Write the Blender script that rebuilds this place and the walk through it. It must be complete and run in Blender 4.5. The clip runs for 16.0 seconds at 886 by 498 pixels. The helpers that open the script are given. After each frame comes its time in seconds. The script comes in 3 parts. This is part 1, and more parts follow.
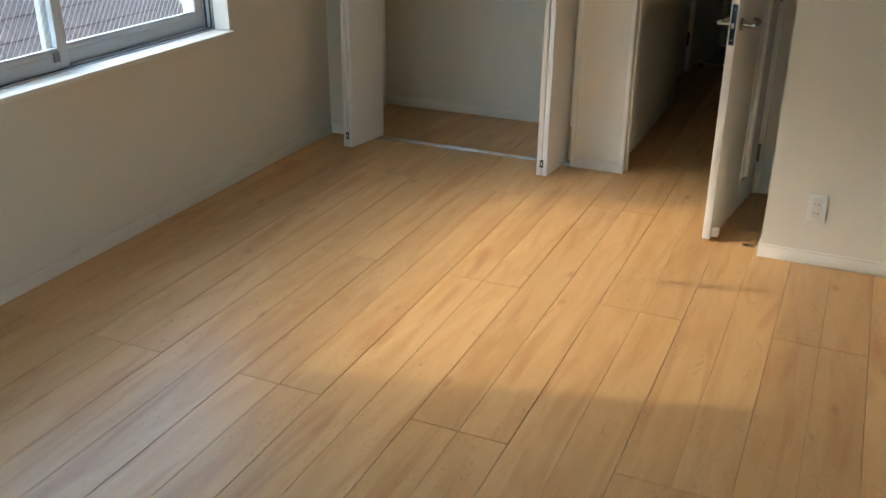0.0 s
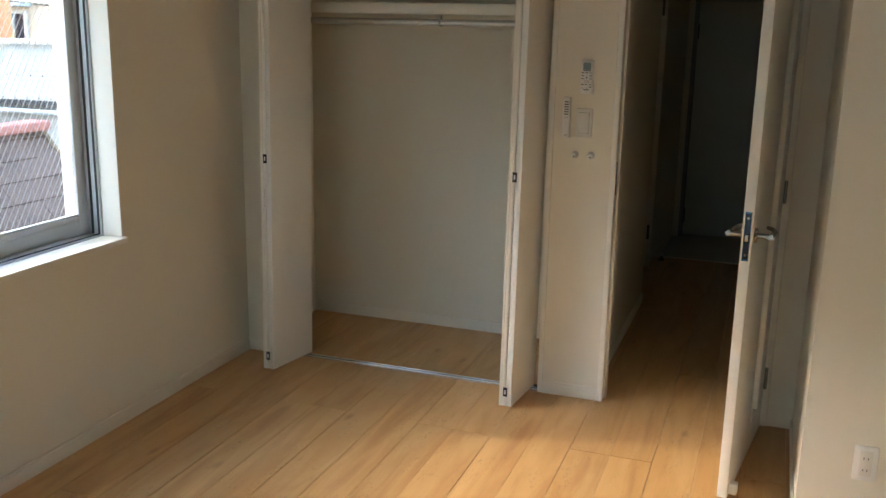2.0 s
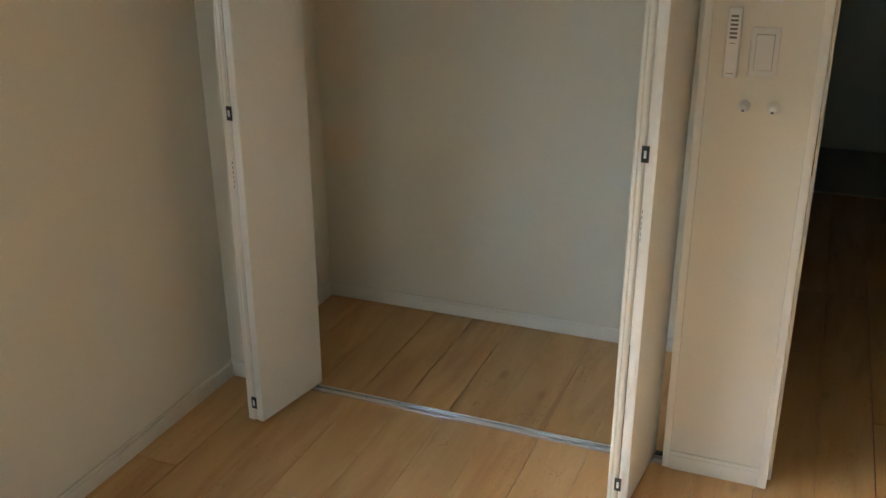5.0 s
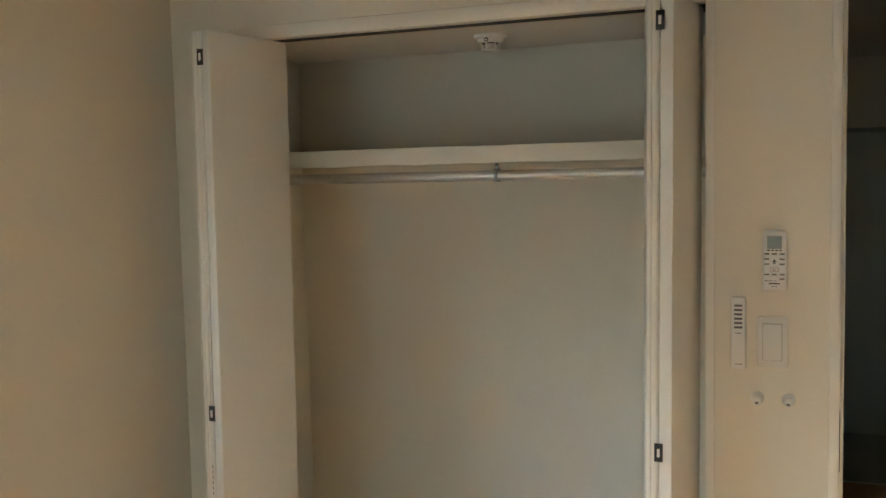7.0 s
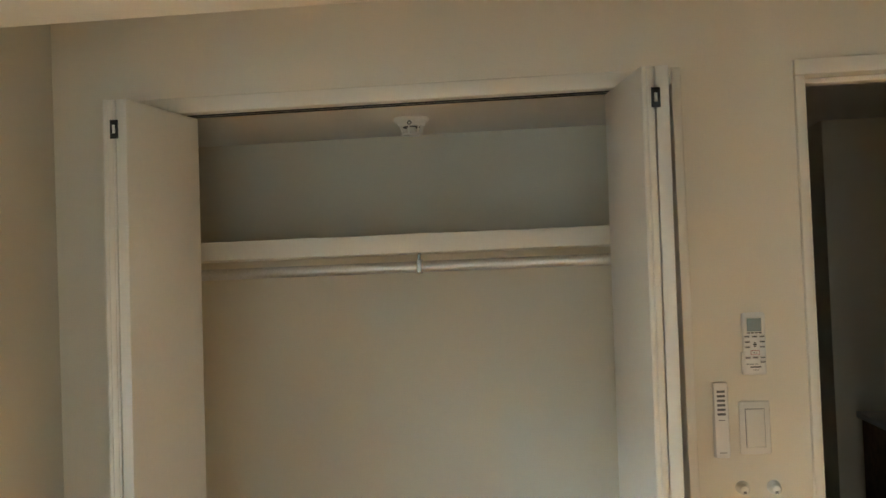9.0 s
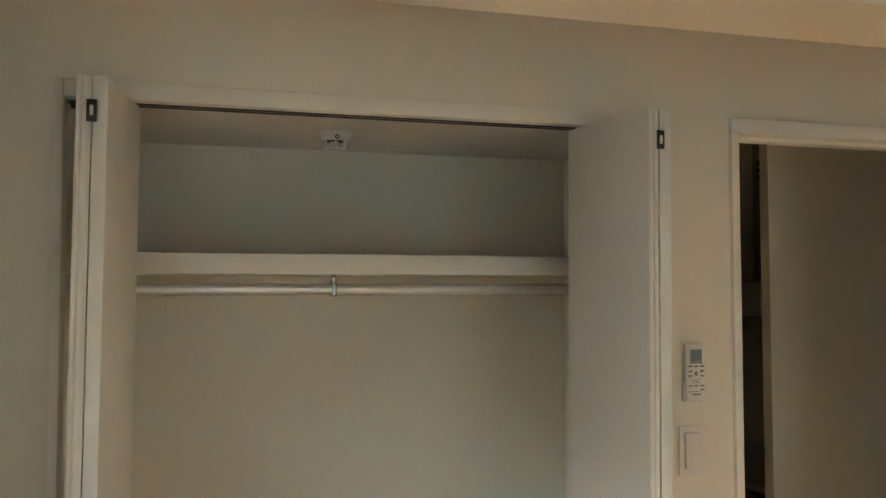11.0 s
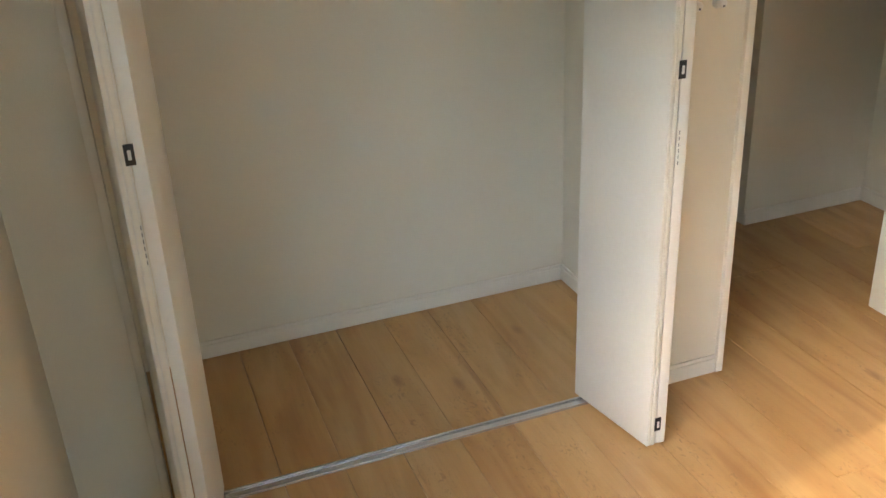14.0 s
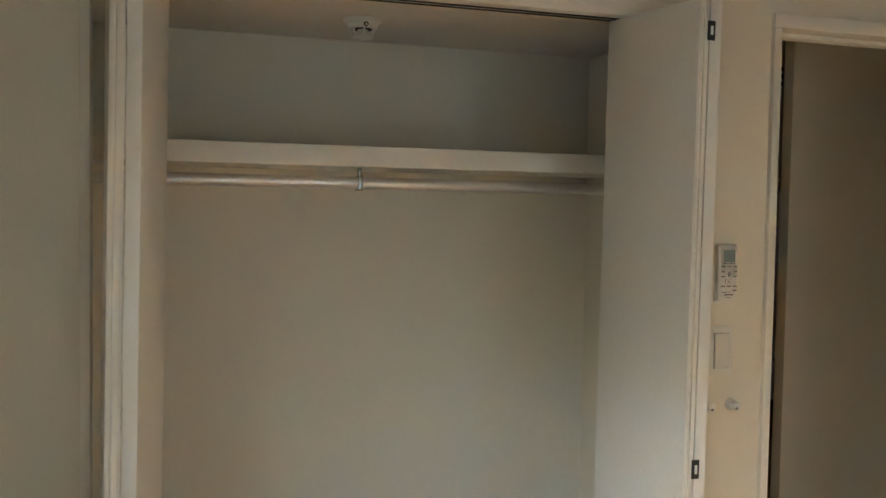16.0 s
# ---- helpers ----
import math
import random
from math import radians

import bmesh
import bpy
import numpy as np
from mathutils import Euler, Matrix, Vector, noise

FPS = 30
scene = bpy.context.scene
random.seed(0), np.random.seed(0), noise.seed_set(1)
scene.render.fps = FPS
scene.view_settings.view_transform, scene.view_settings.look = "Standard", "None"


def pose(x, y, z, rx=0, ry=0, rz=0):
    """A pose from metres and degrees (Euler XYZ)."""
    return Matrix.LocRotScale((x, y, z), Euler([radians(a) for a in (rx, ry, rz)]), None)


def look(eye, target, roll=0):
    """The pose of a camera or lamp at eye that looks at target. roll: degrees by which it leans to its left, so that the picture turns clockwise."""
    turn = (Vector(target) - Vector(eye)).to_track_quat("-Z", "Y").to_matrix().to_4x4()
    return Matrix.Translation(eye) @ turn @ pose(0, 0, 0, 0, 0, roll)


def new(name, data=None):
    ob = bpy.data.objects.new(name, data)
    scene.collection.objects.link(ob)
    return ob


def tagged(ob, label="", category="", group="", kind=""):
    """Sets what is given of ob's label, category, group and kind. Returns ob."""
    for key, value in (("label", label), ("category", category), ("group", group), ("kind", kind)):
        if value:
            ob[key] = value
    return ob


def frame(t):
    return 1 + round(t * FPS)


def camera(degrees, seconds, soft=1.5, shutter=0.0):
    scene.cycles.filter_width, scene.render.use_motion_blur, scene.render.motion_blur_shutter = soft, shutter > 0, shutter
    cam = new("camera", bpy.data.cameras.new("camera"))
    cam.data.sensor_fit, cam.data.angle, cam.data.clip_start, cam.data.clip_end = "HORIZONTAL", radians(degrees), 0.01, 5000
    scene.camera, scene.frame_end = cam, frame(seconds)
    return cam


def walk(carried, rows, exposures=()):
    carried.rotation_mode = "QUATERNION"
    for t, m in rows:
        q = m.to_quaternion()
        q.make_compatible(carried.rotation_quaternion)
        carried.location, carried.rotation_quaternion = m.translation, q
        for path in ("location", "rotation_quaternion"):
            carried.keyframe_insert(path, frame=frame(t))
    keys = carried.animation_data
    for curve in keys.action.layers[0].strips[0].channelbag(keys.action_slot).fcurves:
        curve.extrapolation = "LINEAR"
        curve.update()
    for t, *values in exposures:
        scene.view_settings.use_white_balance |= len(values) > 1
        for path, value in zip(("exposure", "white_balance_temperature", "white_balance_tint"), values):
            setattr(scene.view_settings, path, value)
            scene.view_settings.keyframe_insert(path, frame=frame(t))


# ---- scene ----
cam = camera(50.8, 16.0)
PATH = [
    (0, (2.843, -4.709, 1.659), (2.099, -3.04, 0.845), 0.3),
    (0.5, (2.791, -4.671, 1.61), (2.148, -2.902, 0.932), -1.4),
    (1, (2.694, -4.488, 1.596), (2.094, -2.641, 1.114), -1.0),
    (1.5, (2.558, -4.213, 1.612), (1.934, -2.364, 1.173), -0.2),
    (2, (2.416, -3.902, 1.617), (1.766, -2.069, 1.149), 1.1),
    (2.5, (2.285, -3.591, 1.625), (1.632, -1.766, 1.129), 1.3),
    (3, (2.171, -3.22, 1.639), (1.407, -1.478, 1.023), 1.7),
    (3.5, (2.034, -2.899, 1.618), (1.27, -1.185, 0.926), 1.1),
    (3.7, (1.988, -2.795, 1.635), (1.236, -1.082, 0.928), 0.3),
    (6, (1.737, -2.311, 1.634), (1.056, -0.587, 0.883), -0.5),
    (6.5, (1.738, -2.295, 1.626), (1.026, -0.483, 1.168), -0.5),
    (7, (1.729, -2.276, 1.633), (0.998, -0.421, 1.473), -1.3),
    (7.5, (1.729, -2.248, 1.622), (0.985, -0.392, 1.624), -1.0),
    (8, (1.641, -2.216, 1.615), (0.897, -0.361, 1.68), 1.1),
    (8.5, (1.409, -2.256, 1.597), (0.899, -0.322, 1.648), -0.9),
    (8.7, (1.325, -2.234, 1.601), (0.941, -0.271, 1.651), -1.7),
    (10.8, (0.427, -2.036, 1.61), (0.945, -0.106, 1.69), -0.1),
    (11, (0.394, -2.04, 1.611), (0.976, -0.129, 1.708), -0.1),
    (11.5, (0.335, -2.02, 1.607), (0.979, -0.126, 1.592), 0.4),
    (12, (0.278, -1.997, 1.615), (0.925, -0.14, 1.252), -0.6),
    (12.5, (0.254, -1.964, 1.59), (0.927, -0.162, 1.042), -1.1),
    (13, (0.246, -1.96, 1.581), (0.899, -0.196, 0.901), -1.4),
    (13.5, (0.245, -1.955, 1.57), (0.864, -0.22, 0.792), -2.1),
    (14, (0.258, -1.95, 1.559), (0.855, -0.245, 0.701), -3.0),
    (14.5, (0.244, -1.93, 1.546), (0.894, -0.178, 0.832), -1.8),
    (15, (0.27, -1.944, 1.565), (0.901, -0.101, 1.113), -0.4),
    (15.5, (0.261, -1.922, 1.609), (0.902, -0.044, 1.36), 1.3),
    (16, (0.296, -1.957, 1.569), (0.914, -0.057, 1.477), 1.0),
]
EXPOSURE = [(0, 3.4, 6700, 4), (1.0, 3.45, 6900, 6), (3.5, 3.6, 7150, 8), (6.0, 3.77, 6900, 4), (6.5, 3.85, 7050, 5), (7.5, 4.1, 7200, 6), (8.5, 4.08, 7400, 5),
            (11.0, 4.0, 7150, 5), (11.5, 3.97, 7050, 5), (12.0, 4.0, 7150, 7), (13.0, 4.0, 7450, 8), (14.0, 4.05, 7450, 9), (15.0, 3.92, 7400, 9), (16.0, 3.92, 7250, 7)]
walk(cam, [(t, look(eye, target, roll)) for t, eye, target, roll in PATH], EXPOSURE)

# ---- world, sun, large lights ----
SUN_ELEVATION = math.atan(0.60)
world = bpy.data.worlds.new("sky_world")
scene.world = world
world.use_nodes = True
wn, wl = world.node_tree.nodes, world.node_tree.links
sky = wn.new("ShaderNodeTexSky")
sky.sky_type = "NISHITA"
sky.sun_disc = False
sky.sun_elevation = SUN_ELEVATION
sky.sun_rotation = math.atan2(-1, -0.273)
sky.dust_density = 1.0
wl.new(sky.outputs[0], wn["Background"].inputs[0])
wn["Background"].inputs[1].default_value = 0.25

sun_data = bpy.data.lights.new("sun", "SUN")
sun_data.energy = 0.17
sun_data.angle = radians(1.3)
sun_data.color = (1.0, 0.93, 0.82)
sun = new("sun", sun_data)
sun.matrix_world = look((-20, -5.46, 20 * math.hypot(1, 0.273) * 0.60), (0, 0, 0))

# ---- materials ----
def material(name, colour, rough=0.5, metal=0.0, grain=0.0, grain_scale=200.0, bump=0.0, bump_scale=400.0, stain=0.0, coat=0.0, spec=0.5):
    """A surface with fine grain and broad uneven tone in world metres."""
    m = bpy.data.materials.new(name)
    m.use_nodes = True
    n, l = m.node_tree.nodes, m.node_tree.links
    b = n["Principled BSDF"]
    b.inputs["Roughness"].default_value = rough
    b.inputs["Metallic"].default_value = metal
    b.inputs["Coat Weight"].default_value = coat
    b.inputs["Specular IOR Level"].default_value = spec
    b.inputs["Base Color"].default_value = (*colour, 1)
    geo = n.new("ShaderNodeNewGeometry")
    if grain or stain:
        fine = n.new("ShaderNodeTexNoise")
        fine.inputs["Scale"].default_value = grain_scale
        fine.inputs["Detail"].default_value = 3
        broad = n.new("ShaderNodeTexNoise")
        broad.inputs["Scale"].default_value = 1.7
        broad.inputs["Detail"].default_value = 4
        l.new(geo.outputs["Position"], fine.inputs["Vector"])
        l.new(geo.outputs["Position"], broad.inputs["Vector"])
        a = n.new("ShaderNodeMapRange")
        a.inputs[1].default_value, a.inputs[2].default_value = 0.3, 0.7
        a.inputs[3].default_value, a.inputs[4].default_value = 1 - grain, 1 + grain
        l.new(fine.outputs[0], a.inputs[0])
        c = n.new("ShaderNodeMapRange")
        c.inputs[1].default_value, c.inputs[2].default_value = 0.3, 0.7
        c.inputs[3].default_value, c.inputs[4].default_value = 1 - stain, 1 + stain
        l.new(broad.outputs[0], c.inputs[0])
        mul = n.new("ShaderNodeMath")
        mul.operation = "MULTIPLY"
        l.new(a.outputs[0], mul.inputs[0])
        l.new(c.outputs[0], mul.inputs[1])
        tint = n.new("ShaderNodeVectorMath")
        tint.operation = "SCALE"
        tint.inputs[0].default_value = colour
        l.new(mul.outputs[0], tint.inputs["Scale"])
        l.new(tint.outputs[0], b.inputs["Base Color"])
    if bump:
        tex = n.new("ShaderNodeTexNoise")
        tex.inputs["Scale"].default_value = bump_scale
        tex.inputs["Detail"].default_value = 4
        l.new(geo.outputs["Position"], tex.inputs["Vector"])
        bp = n.new("ShaderNodeBump")
        bp.inputs["Strength"].default_value = bump
        bp.inputs["Distance"].default_value = 0.002
        l.new(tex.outputs[0], bp.inputs["Height"])
        l.new(bp.outputs[0], b.inputs["Normal"])
    return m


def oak_material():
    """Light oak strips: long grain, cathedral figure, knots, tone varying plank by plank."""
    m = bpy.data.materials.new("light_oak")
    m.use_nodes = True
    n, l = m.node_tree.nodes, m.node_tree.links
    b = n["Principled BSDF"]
    geo, info = n.new("ShaderNodeNewGeometry"), n.new("ShaderNodeObjectInfo")
    shift = n.new("ShaderNodeVectorMath")
    shift.operation = "SCALE"
    shift.inputs[0].default_value = (7.3, 31.7, 3.1)
    l.new(info.outputs["Random"], shift.inputs["Scale"])
    add = n.new("ShaderNodeVectorMath")
    l.new(geo.outputs["Position"], add.inputs[0])
    l.new(shift.outputs[0], add.inputs[1])

    def stretched(sx, sy, detail, distort=0.0):
        mp = n.new("ShaderNodeMapping")
        mp.inputs["Scale"].default_value = (sx, sy, 1)
        l.new(add.outputs[0], mp.inputs["Vector"])
        t = n.new("ShaderNodeTexNoise")
        t.inputs["Scale"].default_value = 1
        t.inputs["Detail"].default_value = detail
        t.inputs["Distortion"].default_value = distort
        l.new(mp.outputs[0], t.inputs["Vector"])
        return t

    fibre, figure = stretched(300, 9, 4), stretched(10, 1.5, 4, 1.2)
    heart, fleck, cloud = stretched(9, 1.1, 3, 1.2), stretched(60, 24, 3, 2.2), stretched(8, 3.2, 2, 0.6)

    def remap(value, a, b, lo, hi):
        r = n.new("ShaderNodeMapRange")
        for k, v in zip((1, 2, 3, 4), (a, b, lo, hi)):
            r.inputs[k].default_value = v
        l.new(value, r.inputs[0])
        return r.outputs[0]

    def times(a, c):
        x = n.new("ShaderNodeMath")
        x.operation = "MULTIPLY"
        l.new(a, x.inputs[0])
        l.new(c, x.inputs[1])
        return x.outputs[0]

    def blend(factor, under, colour):
        mix = n.new("ShaderNodeMix")
        mix.data_type = "RGBA"
        mix.inputs["B"].default_value = (*colour, 1)
        l.new(factor, mix.inputs["Factor"])
        l.new(under, mix.inputs["A"])
        return mix.outputs["Result"]

    ramp = n.new("ShaderNodeValToRGB")
    ramp.color_ramp.elements[0].position, ramp.color_ramp.elements[0].color = 0.25, (0.560, 0.306, 0.118, 1)
    ramp.color_ramp.elements[1].position, ramp.color_ramp.elements[1].color = 0.75, (0.670, 0.415, 0.190, 1)
    l.new(figure.outputs[0], ramp.inputs[0])
    tone = n.new("ShaderNodeVectorMath")
    tone.operation = "SCALE"
    l.new(ramp.outputs[0], tone.inputs[0])
    l.new(times(remap(info.outputs["Random"], 0, 1, 0.93, 1.05), remap(fibre.outputs[0], 0.3, 0.7, 0.965, 1.03)), tone.inputs["Scale"])
    # Reddish heartwood streaks, then short curled flecks gathered in clouds, then small knots.
    wood = blend(remap(heart.outputs[0], 0.50, 0.74, 0.0, 0.66), tone.outputs[0], (0.430, 0.200, 0.072))
    wood = blend(times(remap(fleck.outputs[0], 0.58, 0.68, 0.0, 0.5), remap(cloud.outputs[0], 0.48, 0.60, 0.0, 1.0)), wood, (0.330, 0.180, 0.085))
    mp = n.new("ShaderNodeMapping")
    mp.inputs["Scale"].default_value = (5.0, 2.2, 1)
    l.new(add.outputs[0], mp.inputs["Vector"])
    vor = n.new("ShaderNodeTexVoronoi")
    vor.inputs["Scale"].default_value = 1.0
    l.new(mp.outputs[0], vor.inputs["Vector"])
    wood = blend(remap(vor.outputs["Distance"], 0.02, 0.10, 0.55, 0.0), wood, (0.300, 0.150, 0.065))
    l.new(wood, b.inputs["Base Color"])
    rough = n.new("ShaderNodeMapRange")
    rough.inputs[3].default_value, rough.inputs[4].default_value = 0.30, 0.42
    b.inputs["Specular IOR Level"].default_value = 0.42
    l.new(fibre.outputs[0], rough.inputs[0])
    l.new(rough.outputs[0], b.inputs["Roughness"])
    bp = n.new("ShaderNodeBump")
    bp.inputs["Strength"].default_value, bp.inputs["Distance"].default_value = 0.12, 0.0008
    l.new(fibre.outputs[0], bp.inputs["Height"])
    l.new(bp.outputs[0], b.inputs["Normal"])
    return m


def pane_material(name, gloss=0.06, tint=(0.96, 0.98, 0.97)):
    m = bpy.data.materials.new(name)
    m.use_nodes = True
    n, l = m.node_tree.nodes, m.node_tree.links
    n.remove(n["Principled BSDF"])
    clear, shine, mix = n.new("ShaderNodeBsdfTransparent"), n.new("ShaderNodeBsdfGlossy"), n.new("ShaderNodeMixShader")
    clear.inputs[0].default_value = (*tint, 1)
    shine.inputs["Roughness"].default_value = 0.02
    mix.inputs[0].default_value = gloss
    l.new(clear.outputs[0], mix.inputs[1])
    l.new(shine.outputs[0], mix.inputs[2])
    l.new(mix.outputs[0], n["Material Output"].inputs[0])
    return m


PAPER = material("white_wallpaper", (0.78, 0.729, 0.613), 0.85, grain=0.02, grain_scale=350, bump=0.35, bump_scale=330, stain=0.015)
CEILING = material("ceiling_paper", (0.82, 0.80, 0.76), 0.9, grain=0.02, grain_scale=300, bump=0.3, bump_scale=260, stain=0.01)
TRIM = material("white_trim_film", (0.82, 0.78, 0.69), 0.6, grain=0.01, grain_scale=120, bump=0.05, bump_scale=500, stain=0.01)
LEAF = material("white_door_film", (0.79, 0.765, 0.70), 0.4, grain=0.012, grain_scale=90, bump=0.06, bump_scale=420, stain=0.01)
OAK = oak_material()
GAP = material("dark_joint", (0.22, 0.125, 0.058), 0.9, grain=0.1)
ALU = material("satin_aluminium", (0.72, 0.73, 0.74), 0.25, 0.9, grain=0.03, grain_scale=300)
SASH = material("silver_sash", (0.58, 0.61, 0.63), 0.4, 0.15, grain=0.03, grain_scale=200)
RAIL = material("brushed_rail_steel", (0.74, 0.72, 0.70), 0.42, 0.85, grain=0.06, grain_scale=150)
STEEL = material("brushed_nickel", (0.33, 0.325, 0.31), 0.25, 1.0, grain=0.05, grain_scale=400)
PLASTIC = material("white_plastic", (0.80, 0.79, 0.75), 0.35, grain=0.01, bump=0.03)
IVORY = material("ivory_plastic", (0.74, 0.72, 0.66), 0.4, grain=0.01, bump=0.03)
BLACK = material("black_plastic", (0.015, 0.015, 0.016), 0.45, grain=0.1)
GREY = material("grey_print", (0.16, 0.16, 0.16), 0.6, grain=0.05)
LCD = material("grey_green_lcd", (0.22, 0.27, 0.27), 0.15, grain=0.03)
BLUE = material("blue_film", (0.03, 0.16, 0.32), 0.25, grain=0.05)
SCREEN = material("dark_screen", (0.012, 0.02, 0.035), 0.08, grain=0.05)
ROSE = material("red_print", (0.5, 0.16, 0.12), 0.5)
GLASS = pane_material("window_glass")
FROST = material("frosted_glass", (0.95, 0.96, 0.94), 0.4, bump=0.1, bump_scale=200)
FROST.node_tree.nodes["Principled BSDF"].inputs["Transmission Weight"].default_value = 0.85
RUBBER = material("dark_rubber", (0.03, 0.03, 0.03), 0.7, grain=0.05)
BRASS = material("dull_brass", (0.45, 0.33, 0.16), 0.4, 0.9, grain=0.05)
WIRE = material("pale_wire", (0.82, 0.81, 0.80), 0.5, 0.3, grain=0.05)
TILE = material("brown_roof_slate", (0.125, 0.080, 0.066), 0.85, grain=0.18, grain_scale=35, bump=0.4, bump_scale=60, stain=0.25)
RIDGE = material("red_ridge_metal", (0.45, 0.17, 0.14), 0.6, grain=0.06, grain_scale=40, stain=0.1)
CLAD = material("white_metal_cladding", (0.33, 0.345, 0.35), 0.6, grain=0.04, grain_scale=20, stain=0.06)
RENDER = material("cream_render", (0.52, 0.47, 0.38), 0.9, grain=0.06, grain_scale=60, bump=0.3, bump_scale=80, stain=0.08)
ORANGE = material("orange_render", (0.52, 0.22, 0.11), 0.9, grain=0.06, grain_scale=60, stain=0.08)
PIPE = material("grey_blue_pipe", (0.42, 0.48, 0.52), 0.5, grain=0.05, grain_scale=40)
WOODBOARD = material("weathered_boards", (0.22, 0.15, 0.09), 0.9, grain=0.25, grain_scale=30, stain=0.2)
ENTRY = material("grey_entrance_door", (0.58, 0.60, 0.53), 0.45, grain=0.02, bump=0.05)
MINT = material("pale_green_render", (0.55, 0.57, 0.48), 0.9, grain=0.06, grain_scale=60, stain=0.08)
CONCRETE = material("grey_concrete", (0.33, 0.33, 0.32), 0.9, grain=0.1, grain_scale=40, bump=0.4, bump_scale=90, stain=0.1)
SLAB = material("pale_entrance_tile", (0.50, 0.50, 0.47), 0.6, grain=0.05, grain_scale=60, bump=0.1, bump_scale=120, stain=0.05)
GROUND = material("bounce_ground", (0.26, 0.255, 0.245), 0.95, grain=0.2, grain_scale=30, stain=0.15)
STAINLESS = material("stainless_steel", (0.55, 0.55, 0.54), 0.3, 1.0, grain=0.05, grain_scale=200)


# ---- mesh helpers ----
def box(bm, lo, hi, bevel=0.0, seg=2):
    """A bevelled box between two corners."""
    lo, hi = Vector(lo), Vector(hi)
    size, mid = hi - lo, (hi + lo) / 2
    got = bmesh.ops.create_cube(bm, size=1.0, matrix=Matrix.Translation(mid) @ Matrix.Diagonal((*size, 1)))
    if bevel:
        edges = list({e for v in got["verts"] for e in v.link_edges})
        bmesh.ops.bevel(bm, geom=edges, offset=min(bevel, min(size) * 0.45), segments=seg, affect="EDGES", profile=0.5)
    return bm


def rod(bm, a, b, r, r2=None, seg=20):
    """A round bar from a to b."""
    a, b = Vector(a), Vector(b)
    m = Matrix.Translation((a + b) / 2) @ (b - a).to_track_quat("Z", "Y").to_matrix().to_4x4()
    bmesh.ops.create_cone(bm, cap_ends=True, segments=seg, radius1=r, radius2=r if r2 is None else r2, depth=(b - a).length, matrix=m)
    return bm


def lathe(bm, profile, seg=28):
    """A turned body about z from (radius, height) pairs."""
    rings = []
    for r, z in profile:
        rings.append([bm.verts.new((r * math.cos(2 * math.pi * i / seg), r * math.sin(2 * math.pi * i / seg), z)) for i in range(seg)])
    for p, q in zip(rings, rings[1:]):
        for i in range(seg):
            bm.faces.new((p[i], p[(i + 1) % seg], q[(i + 1) % seg], q[i]))
    bm.faces.new(rings[0][::-1])
    bm.faces.new(rings[-1])
    return bm


def mesh_of(name, bm, mat, smooth=True):
    bmesh.ops.recalc_face_normals(bm, faces=bm.faces)
    me = bpy.data.meshes.new(name)
    bm.to_mesh(me)
    bm.free()
    me.materials.append(mat)
    if smooth:
        me.shade_smooth()
        me.set_sharp_from_angle(angle=radians(32))
    return me


def part(name, bm, mat, parent=None, label="", m=None):
    ob = new(name, mesh_of(name, bm, mat))
    if parent is not None:
        ob.parent = parent
    if m is not None:
        ob.matrix_basis = m
    if label:
        ob["label"] = label
    return ob


def thing(name, m, label, category, group="", kind=""):
    ob = new(name)
    ob.empty_display_size = 0.05
    ob.matrix_basis = m
    return tagged(ob, label, category, group, kind)


def boxes(*pairs, bevel=0.0):
    bm = bmesh.new()
    for lo, hi in pairs:
        box(bm, lo, hi, bevel)
    return bm


def structure(name, bm, mat, label, category):
    return tagged(part(name, bm, mat), label, category, kind="structure")


# ---- structure ----
H = 2.40      # room ceiling
TOP = 2.55
B = -0.012    # walls stand just under the boards' upper face
WY0, WY1, WZ0, WZ1 = -2.88, -0.92, 0.766, 1.877   # west window opening

structure("subfloor", boxes(((-0.27, -5.6, -0.2), (3.4, 2.86, -0.014))), GAP, "dark underlay beneath the oak boards", "floor")
structure("wall_west", boxes(((-0.27, -5.45, B), (0, WY0, TOP)), ((-0.27, WY1, B), (0, 0.85, TOP)),
                             ((-0.27, WY0, B), (0, WY1, WZ0)), ((-0.27, WY0, WZ1), (0, WY1, TOP))), PAPER,
          "white papered wall with a sliding window", "wall")
structure("wall_closet", boxes(((0, 0, B), (0.184, 0.10, TOP)), ((0.184, 0, 2.056), (1.522, 0.10, TOP)), ((1.522, 0, B), (1.773, 0.10, TOP)),
                               ((1.773, 0, 2.056), (2.49, 0.10, TOP)), ((2.49, 0, B), (2.592, 0.10, TOP))), PAPER,
          "white papered wall around the closet and hall doorway", "wall")
structure("wall_intercom", boxes(((2.592, -0.80, B), (3.40, 0.10, TOP))), PAPER, "white papered projecting wall with intercom and outlet", "wall")
structure("wall_east", boxes(((3.225, -5.45, B), (3.40, -0.80, TOP))), PAPER, "plain white papered side wall", "wall")
structure("ceiling_beam", boxes(((0, -0.79, 2.09), (2.592, -0.568, H))), PAPER, "white papered beam across the ceiling", "beam")
structure("ceiling", boxes(((0, -5.45, H), (3.225, -0.80, TOP)), ((0, -0.80, H), (2.592, 0.0, TOP))), CEILING, "plain white papered ceiling", "ceiling")

# The opening is made up: it lets in daylight to fill the room.
structure("wall_south", boxes(((-0.27, -5.6, B), (0.6, -5.45, TOP)), ((2.2, -5.6, B), (3.40, -5.45, TOP)), ((0.6, -5.6, 2.0), (2.2, -5.45, TOP))), PAPER,
          "unseen white papered rear wall with an opening added for fill daylight", "wall")

